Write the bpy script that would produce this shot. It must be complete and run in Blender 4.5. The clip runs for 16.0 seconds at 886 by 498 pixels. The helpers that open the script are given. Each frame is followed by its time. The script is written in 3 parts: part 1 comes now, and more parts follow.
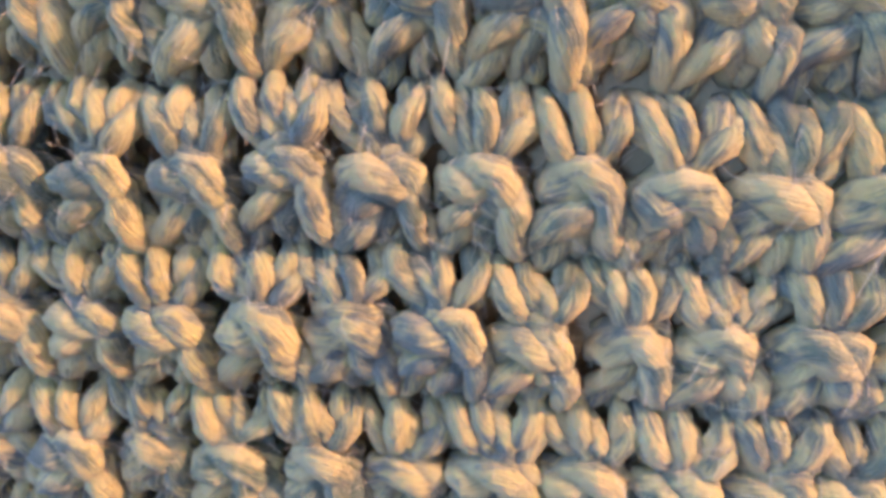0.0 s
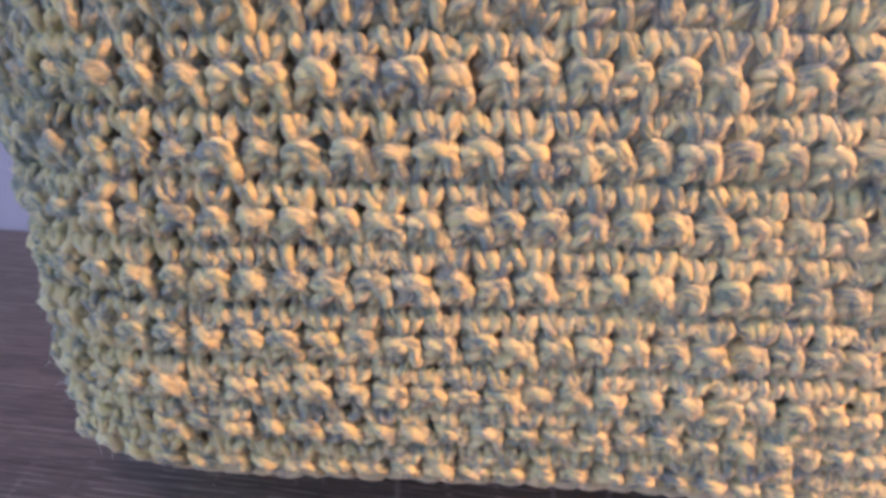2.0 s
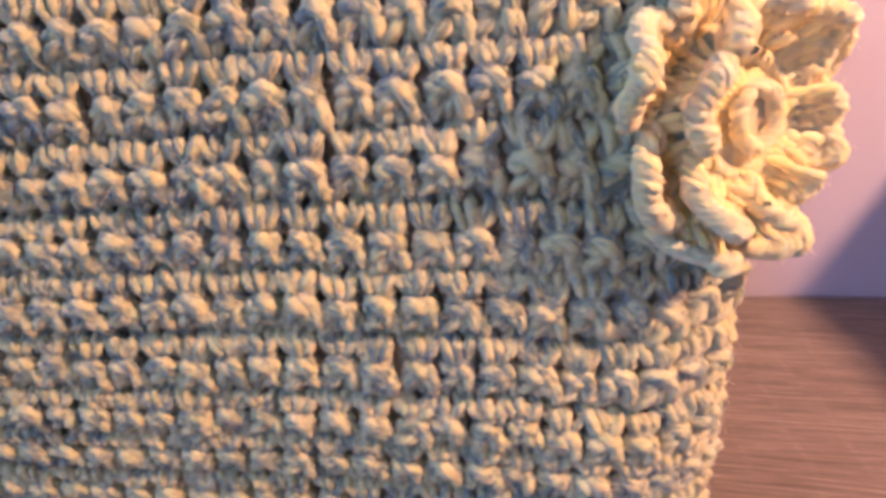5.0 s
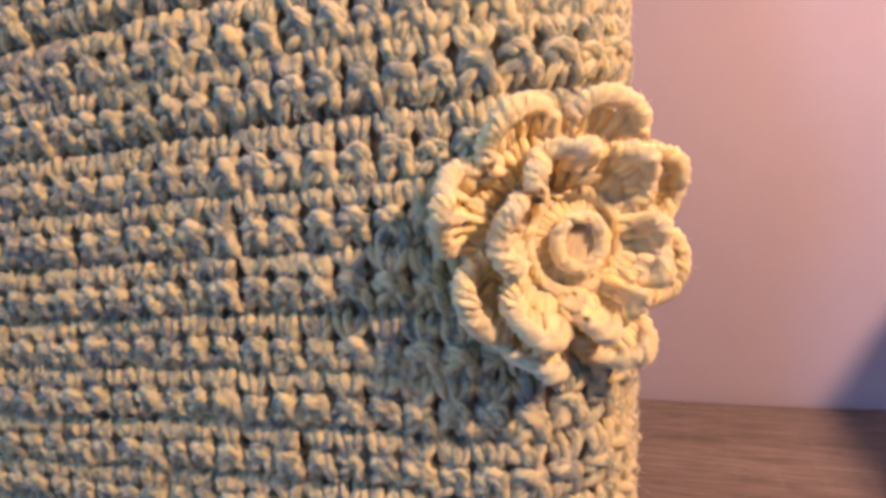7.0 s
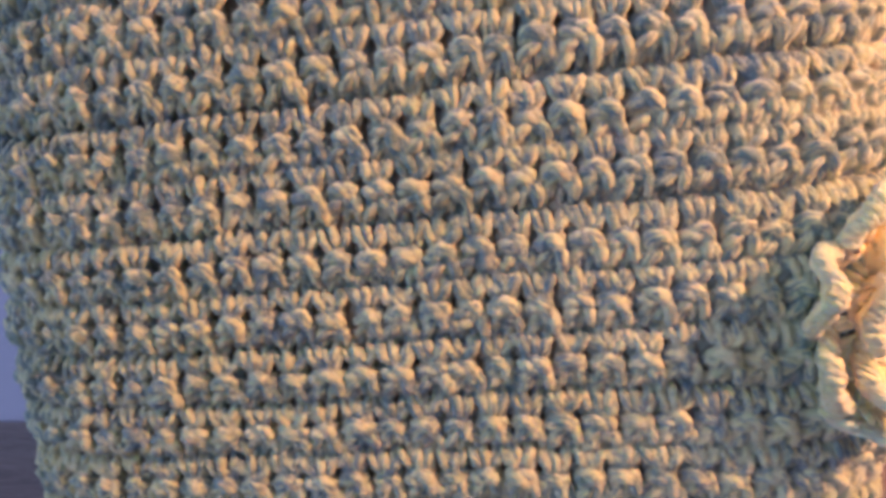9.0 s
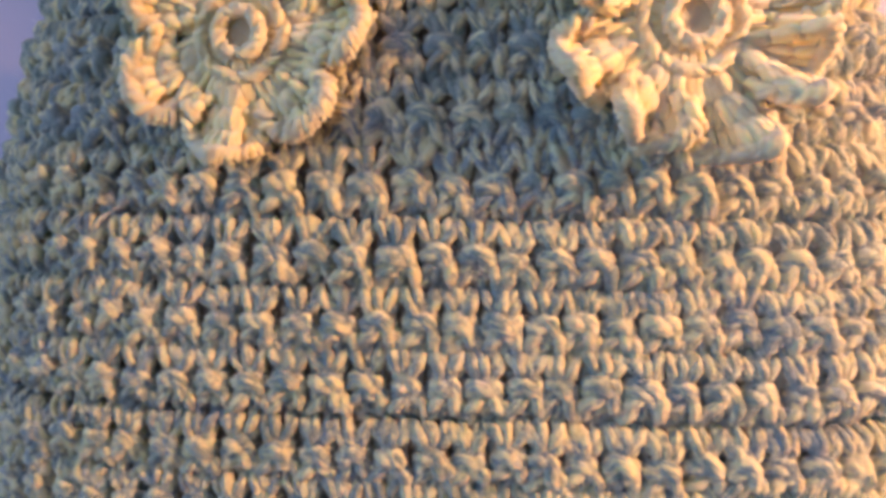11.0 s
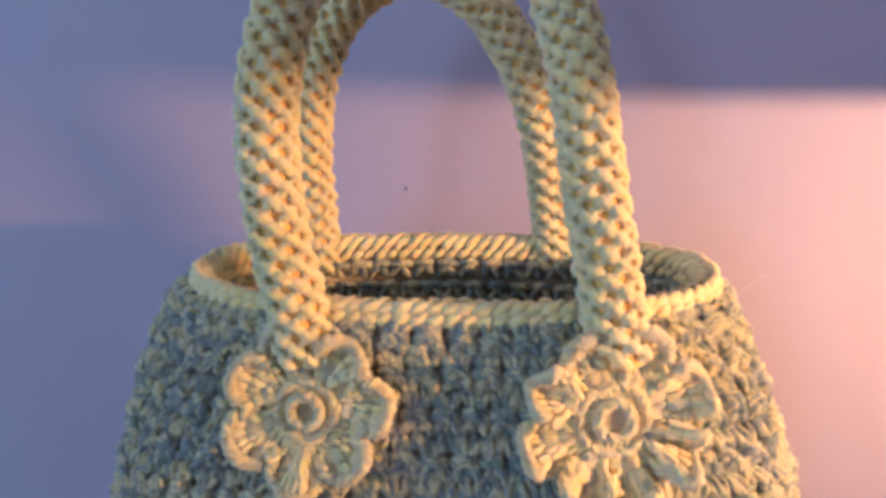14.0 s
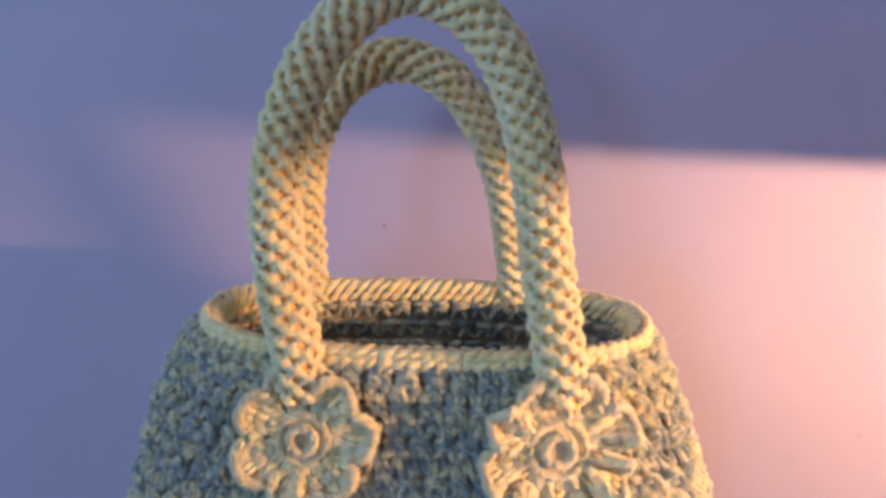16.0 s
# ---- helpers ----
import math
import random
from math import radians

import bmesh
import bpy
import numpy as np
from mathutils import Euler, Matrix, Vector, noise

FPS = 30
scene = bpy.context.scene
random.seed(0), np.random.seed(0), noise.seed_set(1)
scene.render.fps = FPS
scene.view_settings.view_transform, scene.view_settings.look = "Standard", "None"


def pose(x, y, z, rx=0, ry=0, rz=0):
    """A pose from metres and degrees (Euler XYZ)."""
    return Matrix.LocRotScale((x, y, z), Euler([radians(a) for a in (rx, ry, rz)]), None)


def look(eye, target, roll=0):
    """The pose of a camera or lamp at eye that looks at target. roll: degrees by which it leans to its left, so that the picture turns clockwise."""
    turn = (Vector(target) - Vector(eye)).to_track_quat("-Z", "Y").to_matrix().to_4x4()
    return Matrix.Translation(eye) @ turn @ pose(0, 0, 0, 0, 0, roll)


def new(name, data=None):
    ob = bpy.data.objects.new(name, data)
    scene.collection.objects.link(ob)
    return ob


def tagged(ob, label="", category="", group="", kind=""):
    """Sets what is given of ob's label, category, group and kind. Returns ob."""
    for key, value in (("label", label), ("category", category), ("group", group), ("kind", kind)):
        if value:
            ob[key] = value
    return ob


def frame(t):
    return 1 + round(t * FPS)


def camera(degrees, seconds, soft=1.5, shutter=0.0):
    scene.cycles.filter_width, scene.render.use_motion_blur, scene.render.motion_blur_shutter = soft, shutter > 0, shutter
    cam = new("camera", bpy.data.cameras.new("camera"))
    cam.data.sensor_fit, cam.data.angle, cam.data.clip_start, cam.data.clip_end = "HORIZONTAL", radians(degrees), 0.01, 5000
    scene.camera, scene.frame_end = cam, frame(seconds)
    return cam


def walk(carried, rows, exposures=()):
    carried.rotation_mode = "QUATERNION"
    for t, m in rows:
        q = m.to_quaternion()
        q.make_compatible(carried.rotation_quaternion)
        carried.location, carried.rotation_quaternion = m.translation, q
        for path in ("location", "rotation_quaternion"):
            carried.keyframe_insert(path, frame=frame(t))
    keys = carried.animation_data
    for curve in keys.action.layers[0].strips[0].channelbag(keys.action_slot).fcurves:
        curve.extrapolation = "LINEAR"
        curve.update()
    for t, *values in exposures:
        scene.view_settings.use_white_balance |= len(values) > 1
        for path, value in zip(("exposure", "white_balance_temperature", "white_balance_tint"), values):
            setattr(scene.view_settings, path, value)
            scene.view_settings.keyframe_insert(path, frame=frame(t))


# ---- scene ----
cam = camera(68.0, 16.0, soft=3.7)
PATH = [
    (0, (-0.02015, -0.04016, 0.11489), (-0.04443, 0.43376, -0.04260), 0.60),
    (0.5, (-0.01681, -0.04768, 0.11444), (-0.05691, 0.41543, -0.06973), -0.37),
    (1, (-0.01671, -0.06109, 0.11170), (-0.04906, 0.40447, -0.06777), -0.62),
    (1.5, (-0.01483, -0.07441, 0.11267), (-0.04060, 0.38748, -0.07704), -0.61),
    (2, (-0.01571, -0.09161, 0.10829), (-0.02519, 0.36824, -0.08778), -0.91),
    (2.5, (-0.01199, -0.10553, 0.09861), (-0.01424, 0.35287, -0.10106), -0.02),
    (3, (-0.00686, -0.11521, 0.08296), (-0.01739, 0.34451, -0.11337), -0.70),
    (3.5, (-0.00204, -0.12587, 0.08815), (-0.00675, 0.33952, -0.09459), -0.59),
    (4, (0.01013, -0.11967, 0.09971), (-0.00879, 0.34504, -0.08382), -2.30),
    (4.5, (0.03061, -0.10266, 0.10320), (-0.00268, 0.35930, -0.08517), -3.63),
    (5, (0.05101, -0.09068, 0.10230), (-0.01698, 0.37681, -0.06148), -5.78),
    (5.2, (0.05983, -0.08647, 0.10332), (-0.03087, 0.38246, -0.04460), -7.45),
    (5.7, (0.07569, -0.08315, 0.10331), (-0.04537, 0.38705, -0.02229), -8.79),
    (6.25, (0.09010, -0.08809, 0.10338), (-0.05800, 0.38032, 0.00087), -8.98),
    (6.8, (0.09576, -0.09600, 0.10397), (-0.06405, 0.37129, 0.01823), -8.42),
    (7.3, (0.08846, -0.10053, 0.10533), (-0.06117, 0.36978, 0.02519), -7.76),
    (7.5, (0.08077, -0.10071, 0.10435), (-0.05842, 0.37268, 0.02352), -7.77),
    (8, (0.06094, -0.10356, 0.10881), (-0.04678, 0.37799, 0.02815), -6.68),
    (8.5, (0.04197, -0.10701, 0.11780), (-0.03767, 0.38002, 0.03743), -7.72),
    (8.7, (0.02852, -0.10877, 0.12031), (-0.03823, 0.37956, 0.03616), -7.07),
    (9.2, (0.01467, -0.11132, 0.13093), (-0.03586, 0.37852, 0.04087), -6.24),
    (9.75, (0.00647, -0.11236, 0.14899), (-0.03631, 0.37593, 0.04748), -3.84),
    (10.3, (0.00390, -0.10961, 0.16744), (-0.03665, 0.37645, 0.05637), -1.34),
    (10.8, (0.00493, -0.10211, 0.17908), (-0.03403, 0.38363, 0.06709), -0.27),
    (11, (0.00618, -0.09468, 0.18322), (-0.02781, 0.39231, 0.07510), -0.07),
    (11.5, (0.00896, -0.08270, 0.19308), (-0.02485, 0.40535, 0.08984), -0.07),
    (12, (0.01123, -0.08447, 0.20368), (-0.02150, 0.40348, 0.09960), 0.49),
    (12.5, (0.00857, -0.09518, 0.21632), (-0.02475, 0.39104, 0.10460), 0.01),
    (13, (0.00647, -0.10823, 0.22721), (-0.01954, 0.37692, 0.10910), -0.36),
    (13.5, (0.00658, -0.11683, 0.24419), (-0.01988, 0.36708, 0.12119), -0.92),
    (14, (0.00659, -0.12259, 0.26143), (-0.02296, 0.36259, 0.14426), -0.21),
    (14.5, (0.00770, -0.12512, 0.27556), (-0.01601, 0.36158, 0.16345), 0.26),
    (15, (0.01003, -0.12762, 0.29149), (-0.01296, 0.36107, 0.18829), 0.06),
    (15.5, (0.00911, -0.13685, 0.29315), (-0.00652, 0.35055, 0.18270), 0.87),
    (16, (0.00551, -0.14744, 0.28176), (-0.00070, 0.33927, 0.16739), 1.63),
]
walk(cam, [(t, look(eye, target, roll)) for t, eye, target, roll in PATH],
     [(0, -0.18, 5800, 23), (1.5, -0.13, 6250, 26), (2.5, -0.03, 6450, 39), (3.0, 0.09, 6300, 27), (3.5, 0.05, 5800, -1), (4.5, -0.12, 6100, 24), (5, -0.42, 5500, 32), (7.5, -0.82, 5200, 18),
      (8.0, -0.80, 5250, 14), (8.6, -0.67, 5400, 28), (11, -0.46, 5750, 28), (12.0, -0.51, 5600, 30), (12.5, -0.51, 5650, 44), (13.6, -0.84, 5350, 22), (14.4, -0.77, 5850, 23), (15.5, -0.81, 5350, 22), (16, -0.81, 5350, 22)])


# ---- light ----
world = bpy.data.worlds.new("world")
scene.world = world
world.use_nodes = True
bg = world.node_tree.nodes["Background"]
sky = world.node_tree.nodes.new("ShaderNodeTexSky")
sky.sky_type = "NISHITA"
sky.sun_disc = False
sky.sun_elevation, sky.sun_rotation = radians(20), radians(120)
world.node_tree.links.new(sky.outputs[0], bg.inputs[0])
bg.inputs[1].default_value = 0.1


def area_lamp(name, eye, target, size, watts, colour):
    data = bpy.data.lights.new(name, "AREA")
    data.shape, data.size, data.size_y = "RECTANGLE", size[0], size[1]
    data.energy, data.color = watts, colour
    ob = new(name, data)
    ob.matrix_world = look(eye, target)
    return ob


# daylight through the windows behind the camera and to the left, a weak warm fill added at the ceiling to lift the
# shade, and the warm desk lamp to the right
area_lamp("window_light", (-1.00, -2.44, 0.40), (0, 0.05, 0.16), (0.42, 0.55), 19.0, (0.52, 0.76, 1.0))
area_lamp("side_window_light", (-1.13, -0.50, 0.62), (0, 0.05, 0.16), (0.8, 0.8), 9.0, (0.50, 0.80, 1.0))
area_lamp("ceiling_light", (0.30, -1.00, 1.662), (0.2, -0.6, 0), (0.3, 0.3), 12.0, (1.0, 0.78, 0.58))
LAMP = Vector((0.290, -0.085, 0.251))
area_lamp("desk_lamp_light", LAMP, (0.04, 0.10, 0.15), (0.035, 0.005), 3.7, (1.0, 0.51, 0.21))


# ---- materials ----
def material(name, rough=0.9):
    m = bpy.data.materials.new(name)
    m.use_nodes = True
    t = m.node_tree
    b = t.nodes["Principled BSDF"]
    b.inputs["Roughness"].default_value = rough
    return m, t, b


def ramp(t, fac, stops):
    n = t.nodes.new("ShaderNodeValToRGB")
    t.links.new(fac, n.inputs[0])
    e = n.color_ramp.elements
    while len(e) < len(stops):
        e.new(0.5)
    for el, (p, c) in zip(e, stops):
        el.position, el.color = p, (*c, 1)
    return n.outputs[0]


def mix(t, fac, a, b, blend="MIX"):
    n = t.nodes.new("ShaderNodeMix")
    n.data_type, n.blend_type = "RGBA", blend
    for v, s in ((fac, n.inputs[0]), (a, n.inputs[6]), (b, n.inputs[7])):
        if isinstance(v, bpy.types.NodeSocket):
            t.links.new(v, s)
        else:
            s.default_value = v if isinstance(v, float) else (*v, 1)
    return n.outputs[2]


def math_node(t, op, a, b=0.0):
    n = t.nodes.new("ShaderNodeMath")
    n.operation = op
    for v, s in ((a, n.inputs[0]), (b, n.inputs[1])):
        if isinstance(v, bpy.types.NodeSocket):
            t.links.new(v, s)
        else:
            s.default_value = v
    return n.outputs[0]


def scaled(t, socket, scale, shift=(0, 0, 0)):
    n = t.nodes.new("ShaderNodeMapping")
    t.links.new(socket, n.inputs[0])
    n.inputs["Scale"].default_value = scale
    n.inputs["Location"].default_value = shift
    return n.outputs[0]


def noise_at(t, vector, scale, detail=2.0, rough=0.5):
    n = t.nodes.new("ShaderNodeTexNoise")
    t.links.new(vector, n.inputs["Vector"])
    n.inputs["Scale"].default_value, n.inputs["Detail"].default_value, n.inputs["Roughness"].default_value = scale, detail, rough
    return n.outputs[0]


def bump(t, b, height, strength, distance, below=None):
    n = t.nodes.new("ShaderNodeBump")
    n.inputs["Strength"].default_value, n.inputs["Distance"].default_value = strength, distance
    t.links.new(height, n.inputs["Height"])
    if below:
        t.links.new(below, n.inputs["Normal"])
    t.links.new(n.outputs[0], b.inputs["Normal"])
    return n.outputs[0]


def yarn(name, light, dark, share, rough=0.85, glow=0.0, depth=1.0, hairy=0.8):
    """Soft spun yarn: pale and dark fibres that change over along each strand, slow runs along the rows, and fine fuzz."""
    m, t, b = material(name, rough)
    co = t.nodes.new("ShaderNodeTexCoord")
    geo = t.nodes.new("ShaderNodeNewGeometry")
    uv, obj = co.outputs["UV"], co.outputs["Object"]
    island = geo.outputs["Random Per Island"]
    runs = noise_at(t, scaled(t, obj, (30, 34, 110)), 1.0, 3.0, 0.6)
    spot = noise_at(t, obj, 330, 3.0, 0.6)
    fibre = noise_at(t, scaled(t, uv, (2.4, 7, 1)), 1.0, 4.0, 0.65)
    hair = noise_at(t, scaled(t, uv, (5.0, 34, 1)), 1.0, 3.0, 0.7)
    fine = noise_at(t, obj, 1800, 3.0, 0.7)
    sep = t.nodes.new("ShaderNodeSeparateXYZ")
    t.links.new(obj, sep.inputs[0])
    # the share of dark fibres rises with height: the lower rounds hold fewer
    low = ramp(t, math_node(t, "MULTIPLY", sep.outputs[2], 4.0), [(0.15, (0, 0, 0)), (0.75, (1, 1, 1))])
    tone = math_node(t, "ADD", math_node(t, "MULTIPLY", math_node(t, "SUBTRACT", runs, 0.5), 0.8), math_node(t, "MULTIPLY", math_node(t, "SUBTRACT", island, 0.5), 0.30))
    tone = math_node(t, "ADD", tone, math_node(t, "MULTIPLY", math_node(t, "SUBTRACT", spot, 0.5), 1.5))
    tone = math_node(t, "ADD", tone, math_node(t, "MULTIPLY", math_node(t, "SUBTRACT", fibre, 0.5), 1.7))
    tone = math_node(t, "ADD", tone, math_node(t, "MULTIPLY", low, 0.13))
    share_of = ramp(t, math_node(t, "ADD", tone, share), [(0.40, (0, 0, 0)), (0.54, (0.5, 0.5, 0.5)), (0.70, (1, 1, 1))])
    pale = ramp(t, noise_at(t, obj, 60, 2.0), light)
    deep = ramp(t, noise_at(t, scaled(t, obj, (50, 50, 120), (0.3, 0, 0)), 1.0, 2.0), dark)
    colour = mix(t, share_of, pale, deep)
    colour = mix(t, hairy, colour, ramp(t, hair, [(0.32, (0.66, 0.65, 0.62)), (0.56, (1, 1, 1))]), "MULTIPLY")
    colour = mix(t, 0.25, colour, ramp(t, fine, [(0.3, (0.72, 0.7, 0.68)), (0.7, (1, 1, 1))]), "MULTIPLY")
    t.links.new(colour, b.inputs["Base Color"])
    b.inputs["Sheen Weight"].default_value = 0.6
    b.inputs["Sheen Roughness"].default_value = 0.5
    b.inputs["Specular IOR Level"].default_value = 0.2
    b.inputs["Subsurface Weight"].default_value = glow
    b.inputs["Subsurface Radius"].default_value = (1.0, 0.7, 0.35)
    b.inputs["Subsurface Scale"].default_value = 0.0016 if glow < 0.4 else 0.0024
    first = bump(t, b, math_node(t, "ADD", fibre, math_node(t, "MULTIPLY", hair, 0.4)), 0.5, 0.0005 * depth)
    bump(t, b, math_node(t, "ADD", fine, math_node(t, "MULTIPLY", hair, 0.8)), 0.8, 0.00055 * depth, first)
    return m


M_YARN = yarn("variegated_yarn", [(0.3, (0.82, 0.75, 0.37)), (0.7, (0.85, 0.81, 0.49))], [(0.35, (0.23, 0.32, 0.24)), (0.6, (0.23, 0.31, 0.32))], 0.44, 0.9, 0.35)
M_PALE = yarn("pale_yarn", [(0.3, (0.80, 0.71, 0.42)), (0.7, (0.84, 0.79, 0.55))], [(0.35, (0.36, 0.40, 0.32)), (0.6, (0.36, 0.40, 0.38))], 0.22, 0.9, 0.35)
M_CREAM = yarn("cream_yarn", [(0.3, (1.0, 0.81, 0.37)), (0.7, (1.0, 0.86, 0.47))], [(0.3, (1.0, 0.76, 0.30)), (0.7, (1.0, 0.80, 0.38))], 0.40, 0.85, 0.6, 0.35, 0.25)
M_FUZZ, _t, _b = material("loose_fibre", 0.8)
_b.inputs["Base Color"].default_value = (0.90, 0.88, 0.80, 1)
_b.inputs["Sheen Weight"].default_value = 0.5
M_CREAM_FUZZ, _t, _b = material("cream_fibre", 0.8)
_b.inputs["Base Color"].default_value = (1.0, 0.84, 0.50, 1)
_b.inputs["Sheen Weight"].default_value = 0.5
# warm brown that paints the shade seen in the gaps between stitches
M_GAP_SHADE, _t, _b = material("yarn_backing", 0.95)
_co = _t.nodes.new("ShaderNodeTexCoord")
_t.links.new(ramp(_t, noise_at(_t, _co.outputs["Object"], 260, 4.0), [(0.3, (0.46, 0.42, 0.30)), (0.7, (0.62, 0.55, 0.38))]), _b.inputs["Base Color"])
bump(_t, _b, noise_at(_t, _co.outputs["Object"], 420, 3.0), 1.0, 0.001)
M_CREAM_CORE, _t, _b = material("cream_yarn_backing", 0.95)
_co = _t.nodes.new("ShaderNodeTexCoord")
_t.links.new(ramp(_t, noise_at(_t, _co.outputs["Object"], 500, 3.0), [(0.3, (0.82, 0.52, 0.13)), (0.7, (0.90, 0.62, 0.20))]), _b.inputs["Base Color"])

# grey-brown wood-print laminate: grain along x, saw marks across it, swirling round a knot
M_TABLE, _t, _b = material("grey_oak_laminate", 0.42)
_co = _t.nodes.new("ShaderNodeTexCoord")
_obj = _co.outputs["Object"]
_sep = _t.nodes.new("ShaderNodeSeparateXYZ")
_t.links.new(_obj, _sep.inputs[0])
_kx = math_node(_t, "SUBTRACT", _sep.outputs[0], 0.088)
_ky = math_node(_t, "SUBTRACT", _sep.outputs[1], -0.022)
_r2 = math_node(_t, "ADD", math_node(_t, "MULTIPLY", _kx, _kx), math_node(_t, "MULTIPLY", math_node(_t, "MULTIPLY", _ky, _ky), 2.2))
_swirl = math_node(_t, "DIVIDE", 0.00042, math_node(_t, "ADD", _r2, 0.0006))
_warp = math_node(_t, "MULTIPLY", _ky, math_node(_t, "ADD", 1.0, math_node(_t, "MULTIPLY", _swirl, -0.75)))
_flow = _t.nodes.new("ShaderNodeCombineXYZ")
_t.links.new(_sep.outputs[0], _flow.inputs[0])
_t.links.new(_warp, _flow.inputs[1])
_low = noise_at(_t, scaled(_t, _flow.outputs[0], (5, 60, 1)), 1.0, 4.0, 0.6)
_fine = noise_at(_t, scaled(_t, _flow.outputs[0], (45, 900, 1)), 1.0, 4.0, 0.75)
_crack = noise_at(_t, scaled(_t, _flow.outputs[0], (70, 420, 1), (3, 1, 0)), 1.0, 3.0, 0.6)
_saw = noise_at(_t, scaled(_t, _obj, (7, 16, 1), (7, 0, 0)), 1.0, 2.0, 0.5)
_sawmask = noise_at(_t, scaled(_t, _obj, (14, 22, 1), (1, 5, 0)), 1.0, 2.0)
_col = ramp(_t, _low, [(0.3, (0.13, 0.105, 0.095)), (0.5, (0.19, 0.155, 0.14)), (0.72, (0.26, 0.215, 0.19))])
_col = mix(_t, 0.75, _col, ramp(_t, _fine, [(0.36, (0.5, 0.46, 0.45)), (0.62, (1.35, 1.3, 1.28))]), "MULTIPLY")
_wob = noise_at(_t, scaled(_t, _flow.outputs[0], (5, 50, 1), (2, 4, 0)), 1.0, 3.0, 0.6)
_fw = _t.nodes.new("ShaderNodeSeparateXYZ")
_t.links.new(_flow.outputs[0], _fw.inputs[0])
_v = math_node(_t, "ADD", math_node(_t, "MULTIPLY", _fw.outputs[1], 560.0), math_node(_t, "ADD", math_node(_t, "MULTIPLY", _wob, 5.0), math_node(_t, "MULTIPLY", _fine, 0.35)))
_vline = math_node(_t, "ABSOLUTE", math_node(_t, "SUBTRACT", math_node(_t, "FRACT", _v), 0.5))
_lines = math_node(_t, "MULTIPLY", ramp(_t, _vline, [(0.0, (1, 1, 1)), (0.06, (0.8, 0.8, 0.8)), (0.13, (0, 0, 0))]), ramp(_t, _crack, [(0.46, (0, 0, 0)), (0.55, (1, 1, 1))]))
_u = math_node(_t, "ADD", math_node(_t, "MULTIPLY", math_node(_t, "ADD", _sep.outputs[0], math_node(_t, "MULTIPLY", _sep.outputs[1], 0.12)), 80.0), math_node(_t, "ADD", math_node(_t, "MULTIPLY", _saw, 2.0), math_node(_t, "MULTIPLY", _fine, 0.18)))
_uline = math_node(_t, "ABSOLUTE", math_node(_t, "SUBTRACT", math_node(_t, "FRACT", _u), 0.5))
_px = math_node(_t, "SUBTRACT", _sep.outputs[0], 0.01)
_py = math_node(_t, "ADD", _sep.outputs[1], 0.035)
_patch = ramp(_t, math_node(_t, "ADD", math_node(_t, "MULTIPLY", _px, _px), math_node(_t, "MULTIPLY", math_node(_t, "MULTIPLY", _py, _py), 4.0)), [(0.004, (1, 1, 1)), (0.03, (0.12, 0.12, 0.12))])
_dash = ramp(_t, noise_at(_t, scaled(_t, _obj, (260, 900, 1)), 1.0, 3.0), [(0.46, (0, 0, 0)), (0.54, (1, 1, 1))])
_marks = math_node(_t, "MULTIPLY", ramp(_t, _uline, [(0.0, (1, 1, 1)), (0.03, (0.8, 0.8, 0.8)), (0.09, (0, 0, 0))]), math_node(_t, "MULTIPLY", _dash, ramp(_t, _sawmask, [(0.42, (0, 0, 0)), (0.56, (1, 1, 1))])))
_marks = math_node(_t, "MULTIPLY", _marks, _patch)
_lines = math_node(_t, "MULTIPLY", _lines, math_node(_t, "ADD", 0.25, math_node(_t, "MULTIPLY", _patch, 0.75)))
_col = mix(_t, math_node(_t, "MULTIPLY", _lines, 0.72), _col, (0.62, 0.53, 0.49))
_col = mix(_t, math_node(_t, "MULTIPLY", _marks, 0.62), _col, (0.64, 0.55, 0.51))
_t.links.new(_col, _b.inputs["Base Color"])
_b.inputs["Specular IOR Level"].default_value = 0.35
bump(_t, _b, math_node(_t, "SUBTRACT", _fine, math_node(_t, "ADD", _lines, _marks)), 0.45, 0.0003)

M_WALL, _t, _b = material("white_paint", 0.75)
_co = _t.nodes.new("ShaderNodeTexCoord")
_t.links.new(ramp(_t, noise_at(_t, _co.outputs["Object"], 9, 4.0), [(0.3, (0.43, 0.39, 0.49)), (0.7, (0.47, 0.425, 0.53))]), _b.inputs["Base Color"])
bump(_t, _b, noise_at(_t, _co.outputs["Object"], 260, 4.0), 0.12, 0.001)
M_DARK, _t, _b = material("dark_speck", 0.8)
_b.inputs["Base Color"].default_value = (0.05, 0.045, 0.04, 1)


# ---- mesh helpers ----
def part(name, bm, material, parent=None, label="", smooth=True):
    me = bpy.data.meshes.new(name)
    bm.to_mesh(me)
    bm.free()
    me.materials.append(material)
    if smooth:
        me.polygons.foreach_set("use_smooth", [True] * len(me.polygons))
    ob = new(name, me)
    ob.parent = parent
    if label:
        tagged(ob, label)
    return ob


